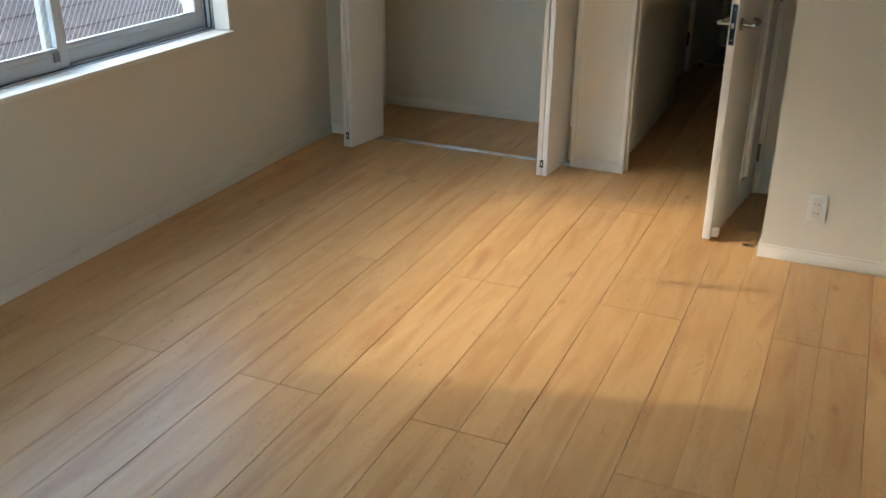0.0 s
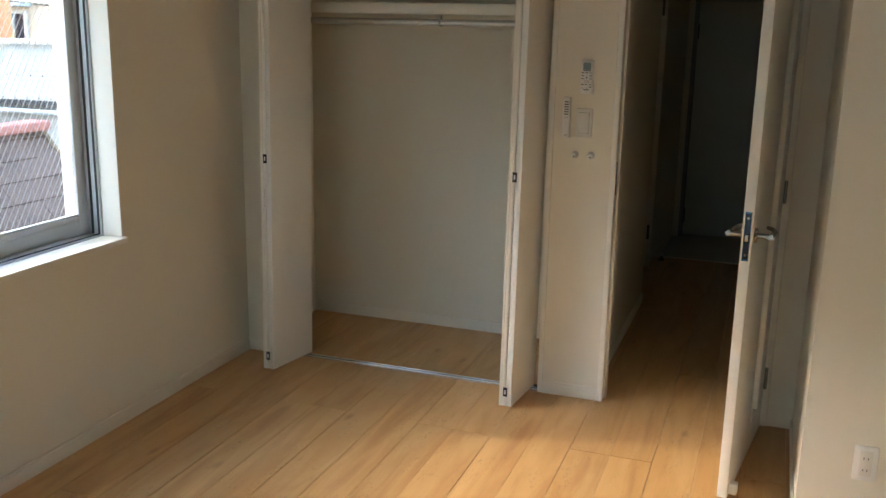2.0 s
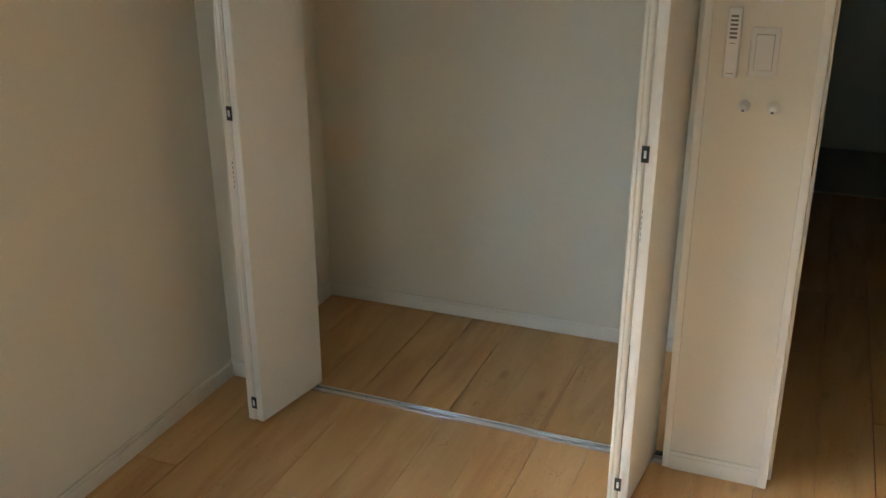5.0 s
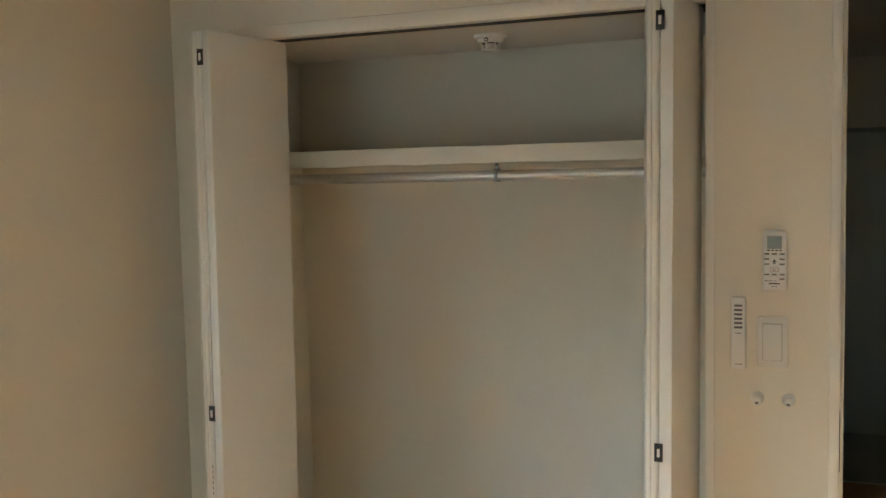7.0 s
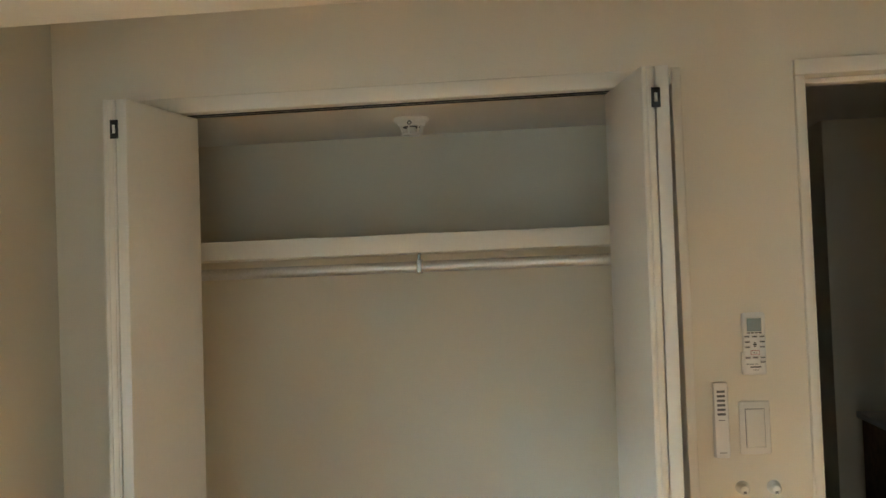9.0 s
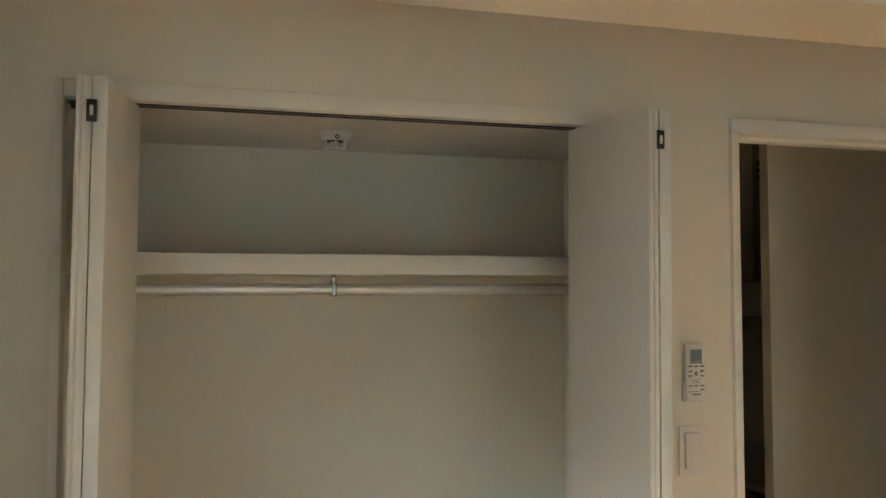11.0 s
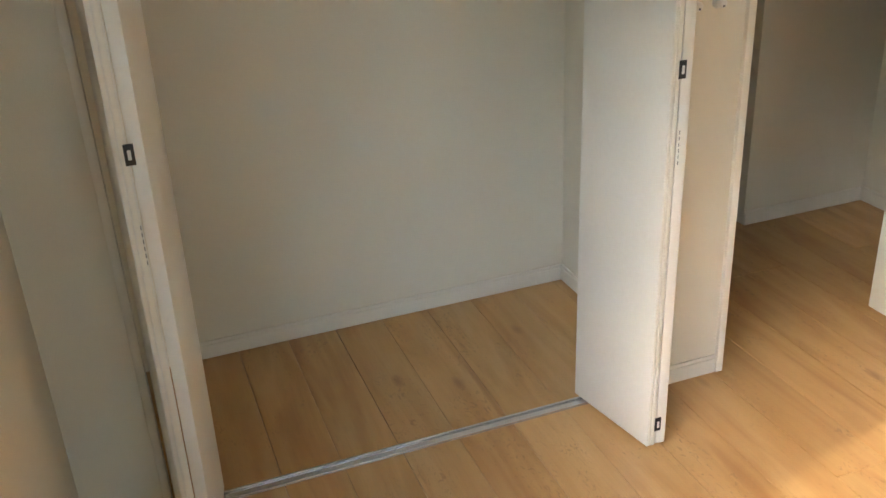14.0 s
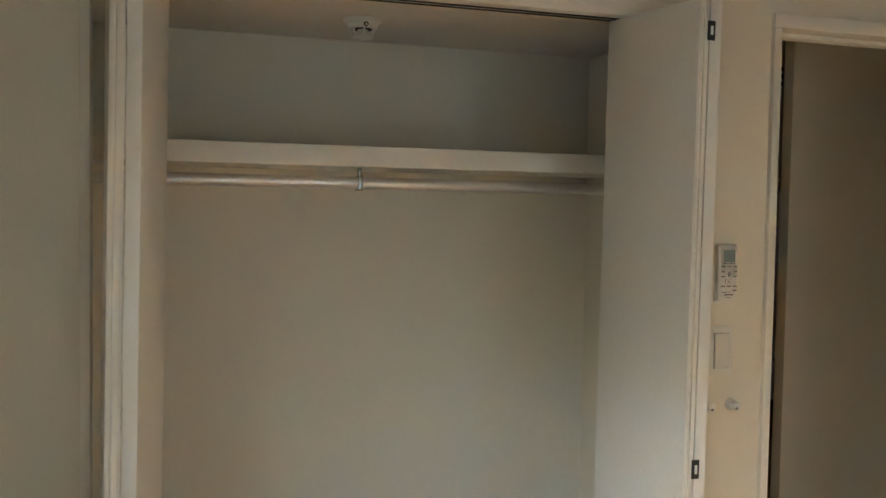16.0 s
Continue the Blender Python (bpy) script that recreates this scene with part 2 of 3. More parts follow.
# Closet shell.
structure("closet_wall_back", boxes(((0, 0.728, B), (1.645, 0.85, TOP))), PAPER, "white papered closet back wall", "wall")
structure("closet_wall_side", boxes(((1.645, 0.10, B), (1.735, 1.64, TOP))), PAPER, "white papered partition between closet and hall", "wall")
structure("closet_ceiling", boxes(((0, 0.10, 2.043), (1.645, 0.728, 2.15))), CEILING, "low white closet ceiling", "ceiling")

# Hall shell.
# The last box is unseen backing, added against light leaking past the room door.
structure("wall_hall_west", boxes(((1.52, 1.64, B), (1.655, 1.75, TOP)), ((1.52, 2.55, -0.2), (1.655, 4.1, TOP)), ((1.52, 1.75, 2.02), (1.655, 2.55, TOP)), ((1.40, 1.64, B), (1.5195, 2.6, TOP))), PAPER,
          "white papered hall wall with a room door", "wall")
structure("wall_hall_end", boxes(((1.52, 4.1, -0.2), (1.70, 4.22, TOP)), ((2.45, 4.1, -0.2), (3.4, 4.22, TOP)), ((1.70, 4.1, 1.86), (2.45, 4.22, TOP))), PAPER,
          "white papered wall around the entrance door", "wall")
structure("wall_partition", boxes(((2.496, 0.828, B), (3.25, 0.878, TOP))), PAPER, "white papered stub wall in front of the kitchen", "wall")
structure("wall_hall_east", boxes(((3.08, 0.10, B), (3.25, 0.828, TOP)), ((3.25, 0.10, B), (3.4, 4.1, TOP)), ((2.62, 2.7, -0.2), (3.25, 4.1, TOP))), PAPER, "white papered alcove and kitchen wall", "wall")
structure("hall_ceiling", boxes(((1.735, 0.10, 2.30), (3.25, 2.7, TOP)), ((1.655, 1.64, 2.30), (1.735, 2.7, TOP)), ((1.655, 2.7, 2.30), (3.25, 4.1, TOP))), CEILING, "plain white hall ceiling", "ceiling")
# Unseen backing, added so no sky light leaks round the entrance door.
structure("entrance_light_block", boxes(((1.52, 4.225, -0.25), (3.4, 4.40, TOP))), CONCRETE, "unseen grey backing added to stop daylight leaking round the entrance door", "wall")
# The second box is added filler against light leaking under the door.
structure("entrance_floor", boxes(((1.655, 2.88, -0.25), (2.62, 4.1, -0.10)), ((1.7005, 4.1005, -0.25), (2.4495, 4.2245, -0.10))), SLAB, "lowered pale grey tiled entrance floor by the front door", "floor")
structure("entrance_step", boxes(((1.655, 2.86, -0.2), (2.62, 2.88, 0.003)), bevel=0.003), TRIM, "white edge strip of the entrance step", "trim")


def baseboard(name, lo, hi):
    """A skirting board with a small ledge groove near its top."""
    lo, hi = Vector(lo), Vector(hi)
    bm = boxes((lo, (hi.x, hi.y, 0.047)), bevel=0.0006)
    dx, dy = (0.003, 0) if hi.x - lo.x < hi.y - lo.y else (0, 0.003)
    box(bm, (lo.x + dx * 0.6, lo.y + dy * 0.6, 0.0472), (hi.x - dx * 0.6, hi.y - dy * 0.6, 0.06), 0.001)
    return structure(name, bm, TRIM, "low white skirting board along the wall", "baseboard")


baseboard("baseboard_west", (0, -5.44, 0.0005), (0.009, -0.0095, 0.05))
baseboard("baseboard_closet_a", (0.0, -0.009, 0.0005), (0.183, 0, 0.05))
baseboard("baseboard_closet_b", (1.523, -0.009, 0.0005), (1.772, 0, 0.05))
baseboard("baseboard_intercom", (2.5925, -0.809, 0.0005), (3.215, -0.80, 0.05))
baseboard("baseboard_return", (2.583, -0.809, 0.0005), (2.592, -0.03, 0.05))
baseboard("baseboard_east", (3.216, -5.44, 0.0005), (3.225, -0.81, 0.05))
baseboard("baseboard_inside_back", (0.01, 0.719, 0.0005), (1.635, 0.728, 0.05))
baseboard("baseboard_inside_left", (0.0, 0.11, 0.0005), (0.009, 0.728, 0.05))
baseboard("baseboard_inside_right", (1.636, 0.11, 0.0005), (1.645, 0.728, 0.05))
baseboard("baseboard_hall", (1.735, 0.13, 0.0005), (1.744, 1.64, 0.05))
baseboard("baseboard_stub", (2.497, 0.819, 0.0005), (3.07, 0.828, 0.05))
baseboard("baseboard_alcove", (3.071, 0.11, 0.0005), (3.08, 0.828, 0.05))

# Closet casing with its sliding track above and rail in the floor.
casing = thing("trim_closet", pose(0, 0, 0), "white closet door casing", "door frame", kind="structure")
JL, JR, HEAD = 0.203, 1.501, 2.018     # clear closet opening
part("jamb", boxes(((0.184, -0.006, 0.0005), (JL, 0.104, 2.056)), bevel=0.002), TRIM, casing)
part("jamb", boxes(((JR, -0.006, 0.0005), (1.522, 0.104, 2.056)), bevel=0.002), TRIM, casing)
part("header", boxes(((JL, -0.004, HEAD), (JR, 0.104, 2.056)), bevel=0.003), TRIM, casing)
track = bmesh.new()
box(track, (JL + 0.002, 0.028, HEAD - 0.0032), (JR - 0.002, 0.036, HEAD - 0.0005), 0.001)
box(track, (JL + 0.002, 0.052, HEAD - 0.0032), (JR - 0.002, 0.060, HEAD - 0.0005), 0.001)
part("track", track, RUBBER, casing, "dark folding door track")
rail = bmesh.new()
box(rail, (JL + 0.001, 0.000, 0.0004), (JR - 0.001, 0.038, 0.003), 0.001)
box(rail, (JL + 0.001, 0.001, 0.003), (JR - 0.001, 0.007, 0.0075), 0.001)
box(rail, (JL + 0.001, 0.031, 0.003), (JR - 0.001, 0.037, 0.0075), 0.001)
floor_rail = tagged(part("closet_rail", rail, ALU), "silver aluminium guide rail in the closet floor", "rail", kind="structure")

# Hall doorway casing.
frame_hall = thing("trim_hall_door", pose(0, 0, 0), "white hall doorway casing", "door frame", kind="structure")
part("jamb", boxes(((1.773, -0.014, 0.0005), (1.796, 0.112, 2.020)), bevel=0.003), TRIM, frame_hall)
part("jamb", boxes(((2.455, -0.014, 0.0005), (2.49, 0.112, 2.020)), bevel=0.003), TRIM, frame_hall)
part("header", boxes(((1.773, -0.014, 2.0205), (2.49, 0.112, 2.056)), bevel=0.003), TRIM, frame_hall)
part("stop", boxes(((1.7965, 0.036, 0.0005), (1.806, 0.075, 2.008)), ((1.7965, 0.036, 2.0085), (2.4545, 0.075, 2.020)), bevel=0.002), TRIM, frame_hall)
part("strike_plate", boxes(((1.7962, 0.002, 0.93), (1.798, 0.026, 1.07)), bevel=0.0005), STEEL, frame_hall, "nickel strike plate")

# ---- west window ----
def sash(name, parent, x, y0, y1, z0, z1):
    """One sliding sash: two stiles, two rails, gaskets, pane and the wires in it."""
    s = new(name)
    s.parent = parent
    d, w, foot = 0.028, 0.052, 0.084
    part("stile", boxes(((x - d / 2, y0, z0), (x + d / 2, y0 + w, z1)), bevel=0.003), SASH, s)
    part("stile", boxes(((x - d / 2, y1 - w, z0), (x + d / 2, y1, z1)), bevel=0.003), SASH, s)
    part("bottom_rail", boxes(((x - d / 2, y0 + w, z0), (x + d / 2, y1 - w, z0 + 0.056)), ((x - d / 2 + 0.001, y0 + w, z0 + 0.0568), (x + d / 2 - 0.001, y1 - w, z0 + foot - 0.008)), ((x - d / 2 + 0.004, y0 + w, z0 + foot - 0.0075), (x + d / 2 - 0.004, y1 - w, z0 + foot)), bevel=0.0015), SASH, s)
    part("top_rail", boxes(((x - d / 2, y0 + w, z1 - 0.05), (x + d / 2, y1 - w, z1)), bevel=0.003), SASH, s)
    pane = part("pane", boxes(((x - 0.003, y0 + w, z0 + foot), (x + 0.003, y1 - w, z1 - 0.05))), GLASS, s)
    pane.visible_shadow = False
    # Diamond wires set in the glass, clipped to the pane.
    bm = bmesh.new()
    a0, a1, c0, c1 = y0 + w, y1 - w, z0 + foot + 0.002, z1 - 0.052
    for slope, r in ((1.5, 0.0014), (-1.5, 0.0004)):
        step = 0.046
        lo = c0 - (slope * (a1 - a0) if slope > 0 else 0)
        hi = c1 + (-slope * (a1 - a0) if slope < 0 else 0)
        k = 0
        while lo + k * step < hi:
            base = lo + k * step
            pts = []
            for yy in (a0, a1):
                pts.append((yy, base + slope * (yy - a0)))
            (ya, za), (yb, zb) = pts
            t0, t1 = 0.0, 1.0
            for lim, sign in ((c0, 1), (c1, -1)):
                fa, fb = sign * (za - lim), sign * (zb - lim)
                if fa < 0 and fb < 0:
                    t0, t1 = 1, 0
                elif fa < 0:
                    t0 = max(t0, fa / (fa - fb))
                elif fb < 0:
                    t1 = min(t1, fa / (fa - fb))
            if t1 > t0:
                rod(bm, (x, ya + (yb - ya) * t0, za + (zb - za) * t0), (x, ya + (yb - ya) * t1, za + (zb - za) * t1), r, seg=4)
            k += 1
    part("wire_mesh", bm, WIRE, s, "pale diamond wire inside the glass")
    return s


window = thing("window_1", pose(0, 0, 0), "silver aluminium sliding window with wired glass", "window", kind="structure")
fx0, fx1 = -0.185, -0.085
part("window_frame", boxes(((fx0, WY0, WZ0), (fx1, WY0 + 0.014, WZ1)), ((fx0, WY1 - 0.014, WZ0), (fx1, WY1, WZ1)),
                           ((fx0, WY0 + 0.014, WZ0), (fx1, WY1 - 0.014, WZ0 + 0.010)), ((fx0, WY0 + 0.014, WZ1 - 0.03), (fx1, WY1 - 0.014, WZ1)), bevel=0.002), SASH, window)
part("guide_rail", boxes(((-0.118, WY0 + 0.016, WZ0 + 0.0105), (-0.114, WY1 - 0.016, WZ0 + 0.0125)), ((-0.158, WY0 + 0.016, WZ0 + 0.0105), (-0.154, WY1 - 0.016, WZ0 + 0.0125))), SASH, window)
# Dark strips paint the thin shadow line between reveal and sash.
part("jamb_shadow_line", boxes(((-0.128, WY1 - 0.0180, WZ0 + 0.0105), (-0.119, WY1 - 0.0145, WZ1 - 0.031)), ((-0.098, WY1 - 0.0175, WZ0 + 0.0105), (-0.090, WY1 - 0.0145, WZ1 - 0.031))), RUBBER, window, "dark strips standing in for the shadow line beside the sash")
# A dark strip gives the shaded groove between sash and sill.
part("sill_gap_shade", boxes(((-0.1000, WY0 + 0.016, WZ0 + 0.0102), (-0.0925, WY1 - 0.016, WZ0 + 0.0135))), RUBBER, window, "dark strip standing in for the shaded gap along the sill")
MEET = -1.90
sash("inner_sash", window, -0.116, WY0 + 0.016, MEET + 0.035, WZ0 + 0.0127, WZ1 - 0.032)
sash("outer_sash", window, -0.156, MEET - 0.035, WY1 - 0.0165, WZ0 + 0.0127, WZ1 - 0.032)
part("latch", boxes(((-0.101, MEET - 0.05, WZ0 + 0.045), (-0.092, MEET - 0.02, WZ0 + 0.085)), bevel=0.003), GREY, window)
part("window_sill", boxes(((-0.0845, WY0 - 0.012, WZ0 - 0.018), (0.022, WY1 + 0.012, WZ0 + 0.004)), bevel=0.003), TRIM, window)
part("reveal", boxes(((-0.0845, WY1 - 0.004, WZ0 + 0.0045), (0.004, WY1 + 0.008, WZ1)), ((-0.0845, WY0 - 0.008, WZ0 + 0.0045), (0.004, WY0 + 0.004, WZ1)),
                     ((-0.0845, WY0 + 0.0045, WZ1 - 0.004), (0.004, WY1 - 0.0045, WZ1 + 0.008)), bevel=0.0015), TRIM, window)

bracket = thing("curtain_bracket", pose(0.0, -0.78, 1.985), "small white curtain rail end bracket", "bracket")
part("plate", boxes(((0, -0.012, -0.02), (0.004, 0.012, 0.02)), bevel=0.001), PLASTIC, bracket)
part("arm", boxes(((0.0042, -0.007, -0.006), (0.06, 0.007, 0.006)), bevel=0.002), PLASTIC, bracket)
part("rail", boxes(((0.045, -2.24, 0.0065), (0.062, 0.02, 0.022)), bevel=0.002), PLASTIC, bracket)


# ---- folding closet doors ----
LEAF_H0, LEAF_H1, LEAF_T = 0.012, 2.0125, 0.027


def leaf(parent, a, b, side):
    """A leaf whose middle plane runs from a to b in plan; side: the face with the moulded stile."""
    a, b = Vector((*a, 0)), Vector((*b, 0))
    length = (b - a).length
    turn = math.degrees(math.atan2(b.y - a.y, b.x - a.x))
    m = pose(a.x, a.y, 0, 0, 0, turn)
    bm = bmesh.new()
    t = LEAF_T / 2
    box(bm, (0.0, -t, LEAF_H0), (length, t, LEAF_H1), 0.0022, 2)
    ob = part("leaf", bm, LEAF, parent, m=m)
    edge = boxes(((-0.004, -t + 0.004, LEAF_H0 + 0.002), (0.0005, t - 0.012, LEAF_H1 - 0.002)), ((-0.002, t - 0.010, LEAF_H0 + 0.002), (0.0005, t - 0.003, LEAF_H1 - 0.002)), bevel=0.0012)
    if side:
        part("edge_moulding", edge, TRIM, ob)
    else:
        edge.free()
    return ob


def folding_door(name, pivot, fold, lead, lean, label):
    """Two leaves folded out into the room: pivot leaf and leading leaf meet at the fold; lean: degrees out of plumb."""
    d = thing(name, pose(fold[0], 0, 0, 0, lean, 0), label, "folding door", group="closet folding doors")
    s = 1 if lead[0] > pivot[0] else -1
    pivot, lead = (pivot[0] - fold[0], pivot[1]), (lead[0] - fold[0], lead[1])
    y = fold[1]
    leaf(d, (-s * 0.0141, y), pivot, s > 0)
    leaf(d, (s * 0.0141, y), lead, s < 0)
    for z in (0.079, 1.016, 1.946):
        h = part("hinge", boxes(((-0.0092, y - 0.0062, z - 0.0205), (0.0092, y - 0.0042, z + 0.0205)), bevel=0.0008), BLACK, d, "black concealed hinge")
        part("knuckle", boxes(((-0.0032, y - 0.0085, z - 0.0095), (0.0032, y - 0.0063, z + 0.0095)), bevel=0.001), PLASTIC, h, "white hinge knuckle")
    part("printed_mark", boxes(*[((-s * 0.0042 - 0.0009, y - 0.0046, 0.795 + i * 0.0145), (-s * 0.0042 + 0.0009, y - 0.0042, 0.804 + i * 0.0145)) for i in range(6)]), GREY, d, "tiny grey printed mark")
    part("pivot_block", boxes(((pivot[0] - s * 0.030, 0.0365, LEAF_H1 - 0.010), (pivot[0] - s * 0.0145, 0.0515, LEAF_H1 + 0.0045)), ((pivot[0] - s * 0.030, 0.0365, LEAF_H1 + 0.0005), (pivot[0] + 0.012, 0.0515, LEAF_H1 + 0.003)), bevel=0.001), BLACK, d, "black pivot bracket under the track")
    part("floor_pivot", boxes(((pivot[0] - s * 0.036, 0.0385, 0.0006), (pivot[0] - s * 0.004, 0.056, 0.0112)), bevel=0.001), BLACK, d, "black floor pivot bracket")
    part("guide_pin", boxes(((lead[0] - 0.006, 0.0365, LEAF_H1 + 0.0005), (lead[0] + 0.006, 0.0515, LEAF_H1 + 0.0045)), bevel=0.001), BLACK, d)
    return d


folding_door("folding_door", (0.222, 0.046), (0.253, -0.243), (0.318, 0.052), 0.6, "white two-leaf folding closet door folded open beside the window wall")
folding_door("folding_door", (1.461, 0.046), (1.418, -0.247), (1.350, 0.052), 0.45, "white two-leaf folding closet door folded open beside the switch wall")

# ---- inside the closet ----
shelf = thing("closet_shelf", pose(0, 0, 0), "thick white closet shelf above the hanging rail", "shelf")
part("board", boxes(((0.001, 0.325, 1.666), (1.644, 0.727, 1.688)), bevel=0.001), TRIM, shelf)
part("front_edge", boxes(((0.001, 0.300, 1.662), (1.644, 0.3245, 1.713)), bevel=0.002), TRIM, shelf)
part("upper_board", boxes(((0.001, 0.325, 1.6885), (1.644, 0.727, 1.711))), TRIM, shelf)
hang = thing("hanging_rail", pose(0, 0, 0), "silver hanging rail under the closet shelf", "clothes rail")
part("bar", rod(bmesh.new(), (0.002, 0.441, 1.625), (1.643, 0.441, 1.625), 0.016, seg=24), RAIL, hang)
part("centre_bracket", boxes(((0.838, 0.432, 1.6425), (0.846, 0.450, 1.6655)), ((0.836, 0.4225, 1.606), (0.848, 0.4245, 1.6445)), ((0.836, 0.4575, 1.606), (0.848, 0.4595, 1.6445)), ((0.836, 0.4245, 1.6415), (0.848, 0.4575, 1.6445)), ((0.836, 0.4245, 1.606), (0.848, 0.4575, 1.6085)), bevel=0.0008), STEEL, hang)
for x in (0.0015, 1.6375):
    part("end_socket", rod(bmesh.new(), (x, 0.441, 1.625), (x + 0.006, 0.441, 1.625), 0.024), STEEL, hang)

alarm = thing("heat_detector", pose(0.838, 0.408, 2.043), "white round fire detector on the closet ceiling", "fire detector")
part("base", lathe(bmesh.new(), ((0.049, 0.0), (0.050, -0.003), (0.048, -0.009), (0.040, -0.013), (0.037, -0.022), (0.034, -0.024))), PLASTIC, alarm)
part("sensor", lathe(bmesh.new(), ((0.013, -0.0245), (0.013, -0.038), (0.020, -0.0395), (0.020, -0.041))), IVORY, alarm, "pale sensor disc")
for i in range(7):
    a = 2 * math.pi * (i + 0.15) / 7
    part("guard", rod(bmesh.new(), (0.0325 * math.cos(a), 0.0325 * math.sin(a), -0.0235), (0.0265 * math.cos(a), 0.0265 * math.sin(a), -0.0455), 0.0026, 0.0022, 8), PLASTIC, alarm)
part("chamber", lathe(bmesh.new(), ((0.0245, -0.0242), (0.0245, -0.0262))), RUBBER, alarm, "dark sensor chamber floor")
ring = bmesh.new()
for i in range(28):
    a, b3 = 2 * math.pi * i / 28, 2 * math.pi * (i + 1) / 28
    rod(ring, (0.0265 * math.cos(a), 0.0265 * math.sin(a), -0.0462), (0.0265 * math.cos(b3), 0.0265 * math.sin(b3), -0.0462), 0.0026, seg=8)
part("guard_ring", ring, PLASTIC, alarm)
lamp_rim = part("lamp", rod(bmesh.new(), (0.0, -0.036, -0.0165), (0.0, -0.0405, -0.0180), 0.0062, seg=14), BLACK, alarm, "dark indicator lamp")
part("lens", rod(bmesh.new(), (0.0, -0.0406, -0.0180), (0.0, -0.0416, -0.0184), 0.0030, seg=12), PLASTIC, lamp_rim)


# ---- switch wall ----
def plate_at(x, z, name, label, category, y=0.0):
    return thing(name, pose(x, y, z), label, category)


sw = plate_at(1.651, 1.227, "light_switch", "ivory wall switch with one wide rocker", "light switch")
part("plate", boxes(((-0.034, -0.007, -0.060), (0.034, 0, 0.060)), bevel=0.0065), IVORY, sw)
part("rim", boxes(((-0.0265, -0.0085, -0.052), (0.0265, -0.0071, 0.052)), bevel=0.0008), IVORY, sw)
part("rocker_gap", boxes(((-0.0215, -0.0092, -0.0435), (0.0215, -0.0086, 0.0435)), bevel=0.0003), GREY, sw, "thin grey rocker gap")
rocker = boxes(((-0.0205, -0.0125, -0.0425), (0.0205, -0.0093, 0.0425)), bevel=0.0012)
for v in rocker.verts:
    if v.co.y < -0.011:
        v.co.y += 0.0022 * (v.co.x / 0.0205)
part("rocker", rocker, IVORY, sw)
part("indicator", boxes(((-0.0275, -0.0075, 0.0535), (-0.0245, -0.00705, 0.0565))), PLASTIC, sw)

ac = plate_at(1.655, 1.419, "air_conditioner_remote", "white air conditioner remote with grey display in wall holder", "remote control")
part("holder", boxes(((-0.0275, -0.010, -0.0725), (0.0275, 0, -0.02)), bevel=0.006), PLASTIC, ac)
shell = boxes(((-0.0265, -0.024, -0.069), (0.0265, -0.0102, 0.069)), bevel=0.006)
for v in shell.verts:
    if v.co.z < 0.0:
        v.co.x *= 1 - 0.10 * (v.co.z / 0.069) ** 2
    if abs(v.co.z) > 0.060:
        v.co.y += 0.003 * math.copysign(1, -v.co.y) if v.co.y < -0.02 else 0
part("body", shell, PLASTIC, ac)
part("display_rim", boxes(((-0.0180, -0.0247, 0.0205), (0.0180, -0.0241, 0.0590)), bevel=0.0003), IVORY, ac)
part("display", boxes(((-0.0158, -0.0254, 0.0265), (0.0158, -0.0248, 0.0560)), bevel=0.0003), LCD, ac, "grey display")
for x in (-0.0125, -0.0042, 0.0042, 0.0125):
    part("print_bar", boxes(((x - 0.0032, -0.0252, 0.0220), (x + 0.0032, -0.0248, 0.0252))), BLACK, ac)
for z, xs in ((0.0150, (-0.0165, 0.0, 0.0165)), (0.0030, (-0.0165, 0.0165)), (-0.0085, (-0.0165, 0.0165)), (-0.0325, (-0.0165, 0.0, 0.0165)), (-0.0425, (0.0165,))):
    for x in xs:
        b3 = part("button", boxes(((x - 0.0068, -0.0253, z - 0.0036), (x + 0.0068, -0.0241, z + 0.0036)), bevel=0.0005), IVORY, ac)
        part("print_bar", boxes(((x - 0.0052, -0.0256, z - 0.0012), (x + 0.0052, -0.0254, z + 0.0016))), BLACK if z > 0 else GREY, b3)
for z, w in ((0.0010, 0.0022), (-0.0028, 0.0045), (-0.0066, 0.0022)):
    part("arrow_button", boxes(((-w, -0.0256, z - 0.0014), (w, -0.0241, z + 0.0014)), bevel=0.0005), BLACK, ac)
part("stop_button", boxes(((-0.0098, -0.0254, -0.0255), (0.0098, -0.0241, -0.0160)), bevel=0.0008), ROSE, ac, "small red outlined button")
part("stop_face", boxes(((-0.0088, -0.0259, -0.0245), (0.0088, -0.02545, -0.0170))), PLASTIC, ac)
part("stop_print", boxes(((-0.0035, -0.0262, -0.0222), (-0.0010, -0.02595, -0.0192)), ((0.0008, -0.0262, -0.0226), (0.0040, -0.02595, -0.0212))), BLACK, ac)
part("maker_mark", boxes(((-0.012, -0.0246, -0.0545), (0.012, -0.0241, -0.0520))), BLACK, ac)
part("print_line", boxes(((-0.020, -0.0246, -0.0475), (-0.0145, -0.0241, -0.0455)), ((-0.0125, -0.0246, -0.0475), (-0.004, -0.0241, -0.0460)), ((-0.001, -0.0246, -0.0475), (0.005, -0.0241, -0.0460)), ((-0.006, -0.0246, -0.0605), (0.006, -0.0241, -0.0593))), GREY, ac)

